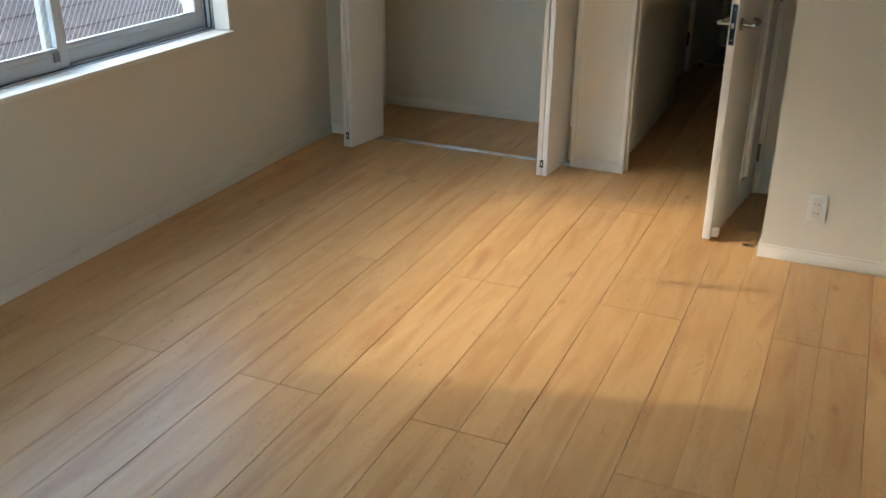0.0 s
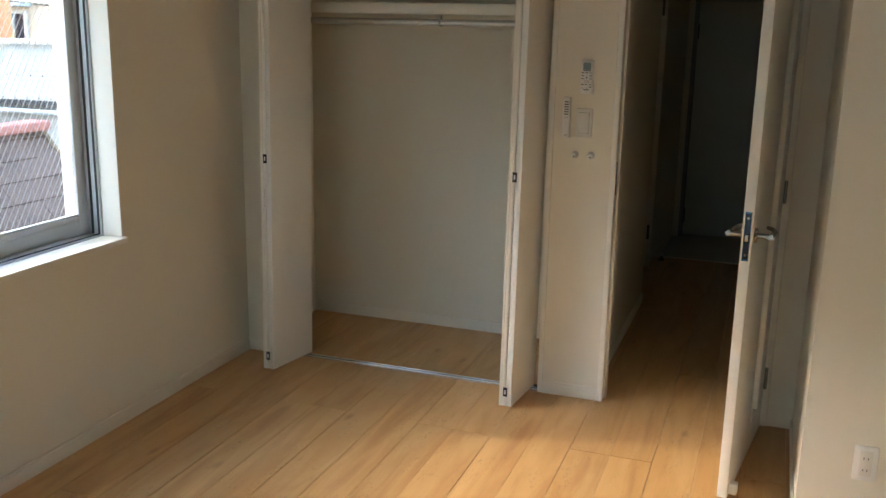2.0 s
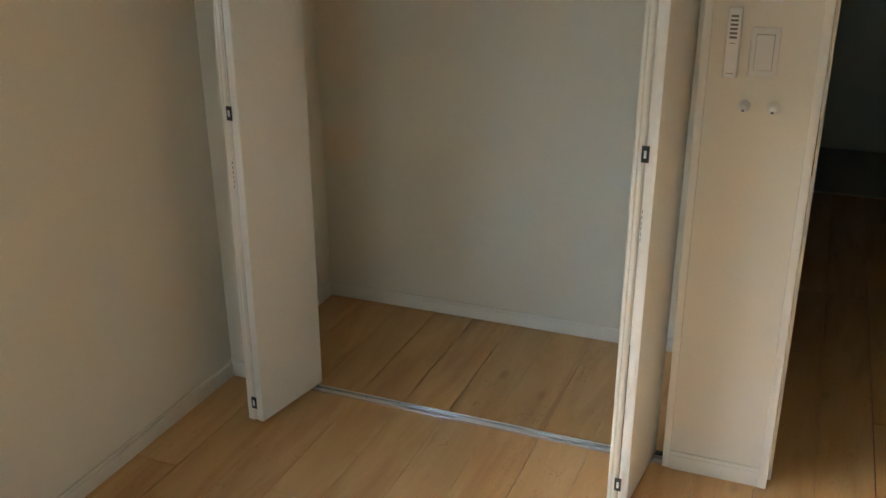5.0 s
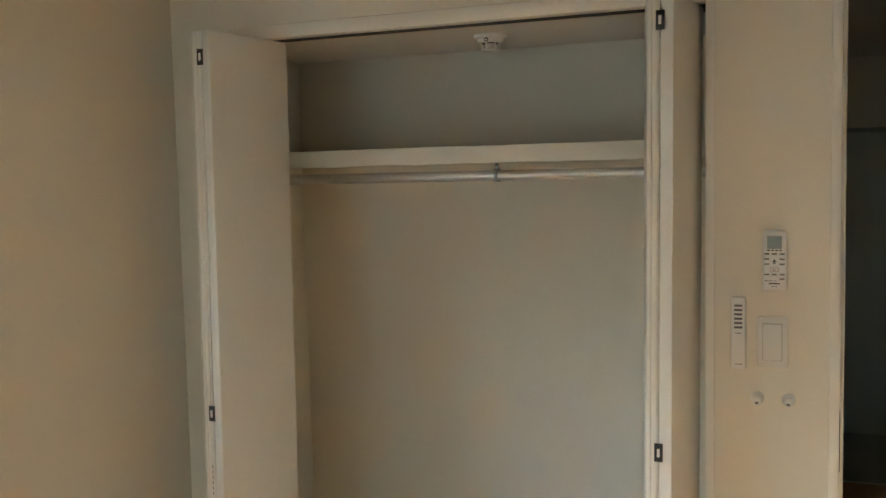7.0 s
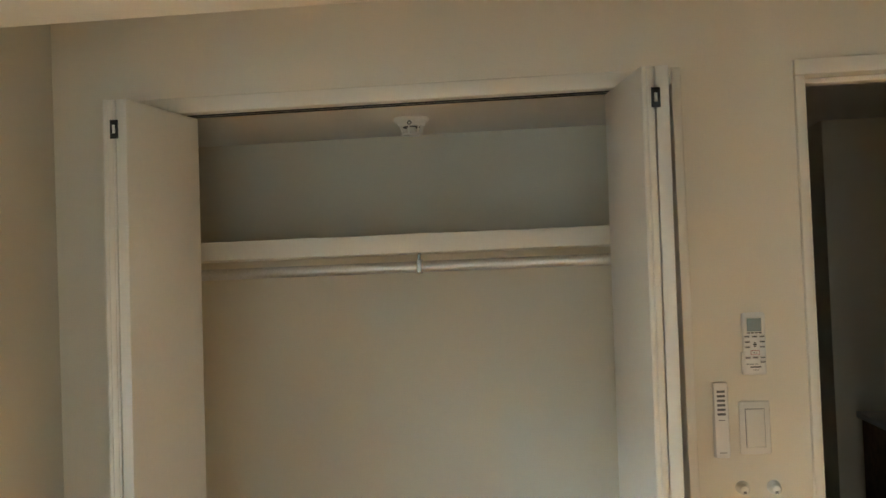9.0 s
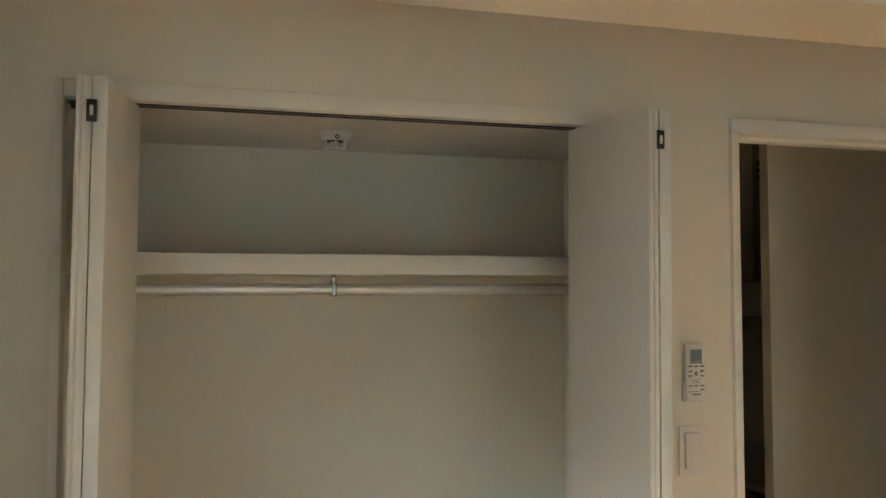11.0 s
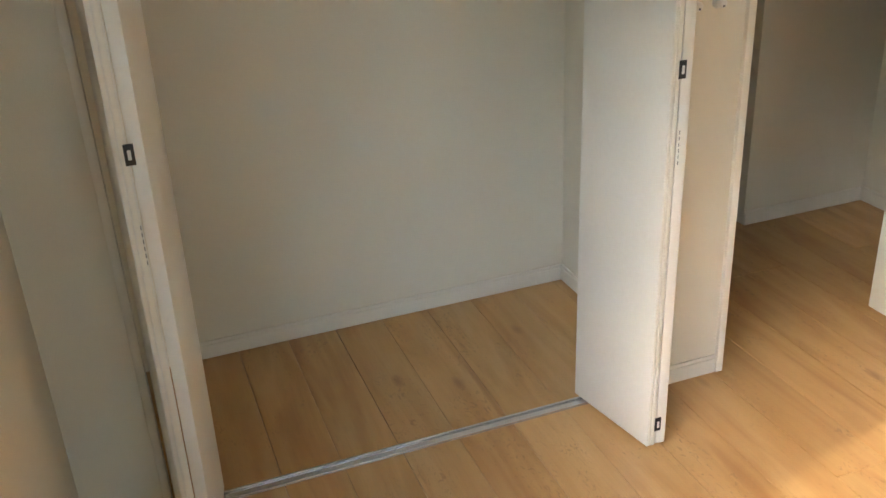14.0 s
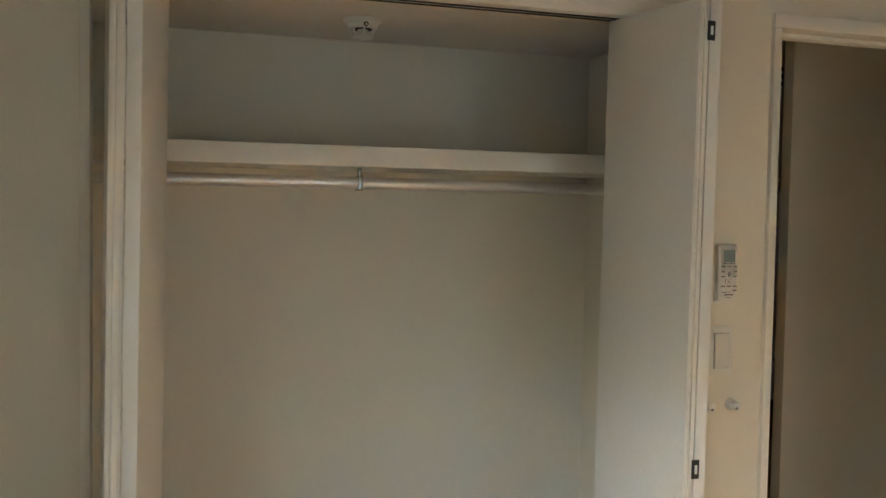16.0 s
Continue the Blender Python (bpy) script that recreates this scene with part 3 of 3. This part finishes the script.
lr = plate_at(1.576, 1.246, "lighting_remote", "slim white lighting remote in wall holder", "remote control")
part("holder", boxes(((-0.018, -0.006, -0.086), (0.018, 0, 0.02)), bevel=0.003), IVORY, lr)
part("body", boxes(((-0.0165, -0.020, -0.084), (0.0165, -0.0062, 0.086)), bevel=0.004), PLASTIC, lr)
for i in range(6):
    z = 0.066 - i * 0.0102
    part("button", boxes(((-0.009, -0.0213, z - 0.0026), (0.009, -0.0202, z + 0.0026)), bevel=0.0006), GREY, lr)
part("print_line", boxes(((-0.007, -0.0207, 0.0005), (0.007, -0.0202, 0.002))), GREY, lr)
part("print_line", boxes(((-0.008, -0.0207, -0.0725), (0.008, -0.0202, -0.071))), GREY, lr)

for x in (1.618, 1.687):
    k = thing("wall_hook", pose(x, 0, 1.092), "small round white plastic wall hook", "hook", group="hooks below the switch")
    kb = bmesh.new()
    lathe(kb, ((0.0155, 0.0), (0.0155, 0.003), (0.0125, 0.007), (0.009, 0.010), (0.009, 0.016), (0.0115, 0.019), (0.0115, 0.024), (0.008, 0.0275)))
    part("base", kb, PLASTIC, k, m=pose(0, 0, 0, 90, 0, 0))
    part("slot", boxes(((-0.0035, -0.0283, -0.0085), (0.0035, -0.0276, -0.003)), bevel=0.0006), GREY, k)

# ---- intercom wall ----
ic = plate_at(2.790, 1.432, "intercom", "white video intercom with a blue-framed dark screen", "intercom", -0.80)
part("body", boxes(((-0.067, -0.026, -0.111), (0.067, 0, 0.111)), bevel=0.006), PLASTIC, ic)
part("screen_frame", boxes(((-0.061, -0.0285, 0.010), (0.061, -0.0262, 0.094)), bevel=0.001), BLUE, ic, "blue screen protector film")
part("screen", boxes(((-0.050, -0.0300, 0.022), (0.050, -0.0287, 0.085)), bevel=0.0006), SCREEN, ic)
part("speaker", boxes(*[((-0.018, -0.0268, -0.034 + i * 0.006), (0.018, -0.0262, -0.0315 + i * 0.006)) for i in range(4)]), IVORY, ic)
part("seam", boxes(((-0.06, -0.0268, -0.0015), (0.06, -0.0262, 0.0005))), GREY, ic)
for x in (-0.052, 0.0, 0.052):
    part("button", boxes(((x - 0.012, -0.0280, -0.072), (x + 0.012, -0.0262, -0.056)), bevel=0.002), PLASTIC, ic)
    part("button_mark", boxes(((x - 0.006, -0.0268, -0.052), (x + 0.006, -0.0262, -0.048))), GREY, ic)
outlet = plate_at(2.790, 0.254, "wall_outlet", "white double wall power outlet", "outlet", -0.80)
part("plate", boxes(((-0.037, -0.008, -0.061), (0.037, 0, 0.061)), bevel=0.005), PLASTIC, outlet)
part("insert", boxes(((-0.019, -0.0102, -0.044), (0.019, -0.0081, 0.044)), bevel=0.001), IVORY, outlet)
for z in (0.018, -0.022):
    for x in (-0.0065, 0.0065):
        part("slot", boxes(((x - 0.0012, -0.0106, z - 0.004), (x + 0.0012, -0.0103, z + 0.004))), BLACK, outlet)


# ---- hall door, standing open ----
def lever(parent, y, s):
    """A lever handle with its rose on the face at y; s: outward."""
    h = part("lever_handle", rod(bmesh.new(), (0.055, y, 0.951), (0.055, y + s * 0.007, 0.951), 0.026, 0.024, 28), STEEL, parent, "brushed nickel lever handle")
    bm = bmesh.new()
    rod(bm, (0.055, y + s * 0.0072, 0.951), (0.055, y + s * 0.052, 0.951), 0.0095, seg=20)
    rod(bm, (0.046, y + s * 0.052, 0.951), (0.145, y + s * 0.052, 0.951), 0.0095, 0.0085, seg=20)
    rod(bm, (0.143, y + s * 0.052, 0.951), (0.172, y + s * 0.040, 0.954), 0.0086, 0.0075, seg=20)
    rod(bm, (0.170, y + s * 0.041, 0.954), (0.186, y + s * 0.022, 0.956), 0.0076, 0.0065, seg=20)
    part("grip", bm, STEEL, h)
    return h


HINGE, LATCH = Vector((2.447, -0.034)), Vector((2.355, -0.735))
way = HINGE - LATCH
DW = way.length
door = thing("door_1", pose(LATCH.x, LATCH.y, 0, 0, 0, math.degrees(math.atan2(way.y, way.x))), "white hall door with a tall glass slit standing open", "door", kind="structure")
T = 0.017
S0, S1 = 0.415, 0.565
part("leaf", boxes(((0, -T, 0.010), (S0, T, 2.010)), ((S1, -T, 0.010), (DW, T, 2.010)), ((S0, -T, 0.010), (S1, T, 0.14)), ((S0, -T, 1.86), (S1, T, 2.010)), bevel=0.0015), LEAF, door)
glass = part("glass_slit", boxes(((S0, -0.003, 0.14), (S1, 0.003, 1.86))), FROST, door, "frosted glass slit")
part("bead", boxes(((S0 + 0.0005, -T - 0.003, 0.14), (S0 + 0.008, T + 0.003, 1.86)), ((S1 - 0.008, -T - 0.003, 0.14), (S1 - 0.0005, T + 0.003, 1.86)), bevel=0.001), TRIM, door)
part("film_edge", boxes(((-0.0012, -0.0108, 0.872), (0.0002, 0.0108, 1.038)), bevel=0.0004), BLUE, door, "rim of blue protective film")
part("latch_plate", boxes(((-0.0020, -0.0090, 0.877), (-0.00125, 0.0090, 1.033)), bevel=0.0003), SCREEN, door, "dark latch plate under protective film")
for z in (0.893, 1.017):
    part("screw", rod(bmesh.new(), (-0.0032, 0, z), (-0.00205, 0, z), 0.004, seg=12), STEEL, door)
part("latch_bolt", boxes(((-0.010, -0.006, 0.939), (-0.00205, 0.006, 0.963)), bevel=0.002), STEEL, door)
lever(door, -T, -1)
lever(door, T, 1)
for z in (0.22, 1.0, 1.78):
    part("hinge", rod(bmesh.new(), (DW + 0.007, -T - 0.004, z - 0.045), (DW + 0.007, -T - 0.004, z + 0.045), 0.0075, seg=14), STEEL, door)
part("door_catch", boxes(((0.02, -T - 0.028, 0.018), (0.055, -T - 0.0005, 0.058)), bevel=0.004), PLASTIC, door, "white magnetic door catch")
stop = thing("floor_stop", pose(2.540, -0.713, 0), "small dull brass floor door stop with a dark slot", "door stop")
part("plate", boxes(((-0.027, -0.0135, 0.0004), (0.027, 0.0135, 0.0035)), bevel=0.0012), BRASS, stop)
part("slot", boxes(((-0.020, -0.008, 0.0036), (0.016, 0.008, 0.0046)), bevel=0.0004), BLACK, stop)
part("latch_pin", boxes(((-0.004, -0.0035, 0.0047), (0.010, 0.0035, 0.0062)), bevel=0.0006), BRASS, stop)


# ---- hall and entrance ----
d2 = thing("door_2", pose(0, 0, 0), "white room door in the dim hall", "door", kind="structure")
part("leaf", boxes(((1.60, 1.785, 0.008), (1.634, 2.515, 1.985)), bevel=0.002), LEAF, d2)
part("casing", boxes(((1.56, 1.752, 0.0005), (1.668, 1.78, 2.018)), ((1.56, 2.52, 0.0005), (1.668, 2.548, 2.018)), ((1.56, 1.7805, 1.99), (1.668, 2.5195, 2.018)), bevel=0.002), TRIM, d2)
h2 = part("lever_handle", rod(bmesh.new(), (1.634, 1.85, 0.95), (1.646, 1.85, 0.95), 0.024), STEEL, d2, "brushed nickel lever handle")
part("grip", rod(rod(bmesh.new(), (1.646, 1.85, 0.95), (1.684, 1.85, 0.95), 0.009), (1.684, 1.842, 0.95), (1.684, 1.965, 0.95), 0.009), STEEL, h2)
for z in (0.25, 1.75):
    part("hinge", boxes(((1.6345, 2.495, z - 0.05), (1.650, 2.515, z + 0.05)), bevel=0.003), GREY, d2)
e = thing("door_3", pose(0, 0, 0), "dim grey entrance door with a lever handle", "door", kind="structure")
part("leaf", boxes(((1.735, 4.125, -0.08), (2.415, 4.17, 1.835)), bevel=0.003), ENTRY, e)
part("casing", boxes(((1.702, 4.085, -0.0995), (1.732, 4.20, 1.86)), ((2.418, 4.085, -0.0995), (2.448, 4.20, 1.86)), ((1.7325, 4.085, 1.838), (2.4175, 4.20, 1.86)), bevel=0.003), CONCRETE, e)
h3 = part("lever_handle", rod(bmesh.new(), (2.35, 4.125, 0.76), (2.35, 4.105, 0.76), 0.026), STEEL, e, "dark nickel lever handle")
part("grip", rod(rod(bmesh.new(), (2.35, 4.105, 0.76), (2.35, 4.065, 0.76), 0.010), (2.355, 4.065, 0.76), (2.235, 4.065, 0.76), 0.010), STEEL, h3)
for z in (0.08, 1.6):
    part("hinge", boxes(((1.725, 4.115, z - 0.06), (1.745, 4.1245, z + 0.06)), bevel=0.003), GREY, e)
ds = thing("floor_door_stop", pose(1.72, 2.76, 0), "small white ball-shaped floor door stop", "door stop")
part("base", lathe(bmesh.new(), ((0.024, 0.0004), (0.024, 0.006), (0.012, 0.010), (0.012, 0.03))), STEEL, ds)
part("cap", lathe(bmesh.new(), ((0.012, 0.0303), (0.020, 0.036), (0.020, 0.046), (0.012, 0.054))), PLASTIC, ds)

# ---- kitchen corner past the stub wall ----
hood = thing("range_hood", pose(2.765, 1.30, 0), "stainless range hood over the small kitchen", "range hood")
part("duct_cover", boxes(((0.0, 0, 1.72), (0.484, 0.6, 2.299)), bevel=0.003), STAINLESS, hood)
part("canopy", boxes(((-0.02, -0.02, 1.665), (0.484, 0.62, 1.7195)), bevel=0.006), STAINLESS, hood)
part("vent_slots", boxes(*[((0.02 + i * 0.04, -0.0025, 2.09 + j * 0.03), (0.05 + i * 0.04, -0.0005, 2.105 + j * 0.03)) for i in range(5) for j in range(3)]), BLACK, hood)
part("lamp_button", rod(bmesh.new(), (0.03, -0.0205, 1.70), (0.03, -0.026, 1.70), 0.006, seg=12), PLASTIC, hood)
counter = thing("kitchen_counter", pose(2.66, 0.90, 0), "small dark kitchen counter under the hood", "kitchen unit")
part("cabinet", boxes(((0.02, 0.0, 0.0005), (0.589, 1.6, 0.83)), bevel=0.003), WOODBOARD, counter)
part("worktop", boxes(((0.0, -0.01, 0.8305), (0.589, 1.62, 0.86)), bevel=0.004), STAINLESS, counter)
part("backsplash", boxes(((0.570, -0.01, 0.8605), (0.589, 1.62, 1.50))), FROST, counter)

# ---- outside the west window ----
# Unseen ground; its pale colour is chosen to bounce daylight to the ceiling.
structure("ground", boxes(((-400, -400, -4.2), (400, 400, -4.0))), GROUND, "unseen ground below, made pale to bounce daylight up", "ground")
structure("own_facade", boxes(((-0.275, -9, -4.0), (-0.2705, WY0 - 0.03, 4.0)), ((-0.275, WY1 + 0.03, -4.0), (-0.2705, 4.3, 4.0)), ((-0.275, WY0 - 0.03, -4.0), (-0.2705, WY1 + 0.03, WZ0 - 0.04))), CLAD, "white outer face of this house", "facade")

WALL_TOP, BOLTS, GUTTER, PIPE_X, CREAM_X, ORANGE_X = 1.31, (0.716, 0.968, 1.174), 0.59, -4.75, -8.74, -6.45

# Steep slated slope that rises away from this house; its ridge runs along y.
roof = thing("house_roof", pose(-4.14, 3.13, 0.60), "neighbour's brown slate roof with a red ridge cap", "roof", kind="structure")
PITCH = 49.0
part("slope", boxes(((0.0, -9.0, -0.10), (3.6, -0.01, -0.014))), TILE, roof, m=pose(0, 0, 0, 0, PITCH, 0))
part("far_slope", boxes(((-3.6, -9.0, -0.10), (0.0, -0.01, -0.014))), TILE, roof, m=pose(0, 0, 0, 0, -PITCH, 0))
part("ridge_cap", boxes(((-0.10, -9.0, -0.02), (0.13, 0.02, 0.075)), bevel=0.03), RIDGE, roof, "faded red ridge cap")
part("verge_board", boxes(((0.02, -0.008, -0.14), (3.6, 0.03, 0.012)), bevel=0.006), WOODBOARD, roof, m=pose(0, 0, 0, 0, PITCH, 0))
part("gable_wall", boxes(((-2.3, -8.9, -4.6), (2.3, -0.05, -2.6)), bevel=0.01), RENDER, roof)
rng = random.Random(7)
plates = bmesh.new()
box(plates, (0, 0, 0), (0.255, 0.60, 0.013), 0.002, 1)
slate_mesh = mesh_of("slate", plates, TILE)
for r in range(11):
    for c in range(12):
        ob = new("slate", slate_mesh)
        ob.parent = roof
        ob.matrix_basis = pose(0, 0, 0, 0, PITCH, 0) @ pose(0.06 + 0.215 * r, -0.602 * (c + 1) + (0.30 if r % 2 else 0) - 0.29, -0.012 + rng.uniform(0, 0.004), 0, -3.0, rng.uniform(-0.4, 0.4))

clad = thing("metal_wall", pose(-14, 4.6, 0), "white bolted metal wall behind the roof", "wall", kind="structure")
part("sheet", boxes(((7.58, 0, -4.0), (13.0, 0.2, WALL_TOP))), CLAD, clad)
part("coping", boxes(((7.58, -0.05, WALL_TOP + 0.0005), (13.0, 0.25, WALL_TOP + 0.06)), bevel=0.01), CLAD, clad)
bolt_mesh = mesh_of("bolt", rod(bmesh.new(), (0, 0, 0), (0, -0.014, 0), 0.009, 0.007, 8), GREY)
for r, z in enumerate(BOLTS):
    for c in range(26):
        ob = new("bolt", bolt_mesh)
        ob.parent = clad
        ob.matrix_basis = pose(7.66 + c * 0.17 + (0.08 if r % 2 else 0), 0, z)

cor = thing("eaves_gutter", pose(-14, 4.4, GUTTER), "grey gutter with a dark corrugated roof edge and downpipe", "gutter", kind="structure")
part("trough", rod(bmesh.new(), (7.6, 0, 0), (PIPE_X + 14.12, 0, 0), 0.030), PIPE, cor)
cb = bmesh.new()
for i in range(44):
    rod(cb, (7.6 + i * 0.050, -0.03, 0.065), (7.6 + i * 0.050, 0.19, 0.085), 0.022, seg=8)
part("corrugated_edge", cb, RUBBER, cor, "dark corrugated sheet edge")
part("hopper", boxes(((PIPE_X + 13.86, -0.08, -0.20), (PIPE_X + 14.08, 0.06, -0.02)), bevel=0.03), PIPE, cor)
part("downpipe", rod(rod(bmesh.new(), (PIPE_X + 13.97, 0.0, -0.2), (PIPE_X + 14.06, 0.05, -0.42), 0.045), (PIPE_X + 14.06, 0.05, -0.42), (PIPE_X + 14.10, 0.05, -3.5), 0.042), PIPE, cor)
part("lower_wall", boxes(((7.6, 0.1, -3.8), (13.0, 0.16, 0.02))), CONCRETE, cor)

house = thing("apartment_building", pose(-24, 9, 0), "cream rendered apartment house beyond the metal wall", "building")
part("wall", boxes(((0, 0, -4), (24 + CREAM_X, 6, 7.0)), bevel=0.02), RENDER, house)
part("roof", boxes(((-0.3, -0.3, 7.001), (24.3 + CREAM_X, 6.3, 7.3)), bevel=0.03), CLAD, house)
for x in (24 + CREAM_X - 2.43, 24 + CREAM_X - 5.4):
    for z in (0.62, 3.4):
        w = part("window", boxes(((x, -0.05, z), (x + 1.5, -0.001, z + 1.1)), bevel=0.01), SASH, house)
        part("pane", boxes(((x + 0.06, -0.06, z + 0.06), (x + 0.72, -0.0505, z + 1.04)), bevel=0.004), SCREEN, w)
        part("pane", boxes(((x + 0.78, -0.06, z + 0.06), (x + 1.44, -0.0505, z + 1.04)), bevel=0.004), SCREEN, w)
        part("hood", boxes(((x - 0.1, -0.35, z + 1.16), (x + 1.6, -0.001, z + 1.22)), bevel=0.01), PIPE, w)
side = thing("side_building", pose(CREAM_X, 9.6, 0), "pale green rendered house next to the cream one", "building")
part("wall", boxes(((0.005, 0, -4), (9.0, 6, 6.5)), bevel=0.02), MINT, side)
part("roof", boxes(((-0.1, -0.2, 6.501), (9.2, 6.2, 6.7)), bevel=0.02), CLAD, side)
cable = thing("overhead_cable", pose(0, 8.98, 0), "thin dark overhead cable between the houses", "cable")
cb = bmesh.new()
for i in range(16):
    a, b2 = -14 + i, -13 + i
    rod(cb, (a, 0, 1.98 - 0.045 * i + 0.004 * (i - 8) ** 2), (b2, 0, 1.98 - 0.045 * (i + 1) + 0.004 * (i - 7) ** 2), 0.014, seg=6)
part("line", cb, RUBBER, cable)
orange = thing("orange_building", pose(ORANGE_X, 4.85, 0), "orange rendered house beside the metal wall", "building")
part("wall", boxes(((-6, -0.2, -4), (0, 0.45, 4.0)), bevel=0.02), ORANGE, orange)
part("roof", boxes(((-6.2, -0.3, 4.001), (0.05, 0.6, 4.2)), bevel=0.02), PIPE, orange)
opposite = structure("opposite_house", boxes(((-10.5, -14, -4), (-9.0, 2.2, 5.0)), bevel=0.02), RENDER, "plain cream house across the lane", "building")

# Unseen block, added to hold back low sky light from the rear opening.
structure("south_sky_block", boxes(((-6.0, -16.0, -4.0), (12.0, -9.6, 3.1)), bevel=0.02), RENDER, "unseen cream block added to cut low sky light from the south", "building")

# ---- oak boards, last ----
STRIP, LONG = 0.1608, 2.0
X0, JOINT = 0.478, -2.53
floor = thing("floor", pose(0, 0, 0), "light oak strip flooring with fine grooves", "floor", kind="structure")
cache = {}


def plank(x, w, ya, yb, left, right):
    """One strip with bevelled edges; board edges gape a little wider than the mid groove."""
    key = (round(w, 4), round(yb - ya, 3), left, right)
    if key not in cache:
        bm = bmesh.new()
        box(bm, (left, 0.0011, -0.0135), (w - right, yb - ya - 0.0011, 0), 0.0009, 1)
        cache[key] = mesh_of("plank", bm, OAK, smooth=False)
    ob = new("plank", cache[key])
    ob.parent = floor
    ob.matrix_basis = pose(x, ya, 0)


for k in range(-3, 20):
    x = X0 + k * STRIP
    board = k // 2
    x0, x1 = max(x, -0.02), min(x + STRIP, 3.27)
    if x1 - x0 < 0.02:
        continue
    y = JOINT - 2 * LONG - (0 if board % 2 == 0 else -LONG / 2) - LONG
    while y < 2.85:
        a, b2 = max(y, -5.5), min(y + LONG, 2.855)
        if x0 < 1.62:    # whole lengths run through the closet
            a, b2 = (0.80 if 0 < v < 0.8 else v for v in (a, b2))
        if b2 - a > 0.05:
            plank(x0, x1 - x0, a, b2, *((0.0008, 0.0004) if k % 2 == 0 else (0.0004, 0.0008)))
        y += LONG
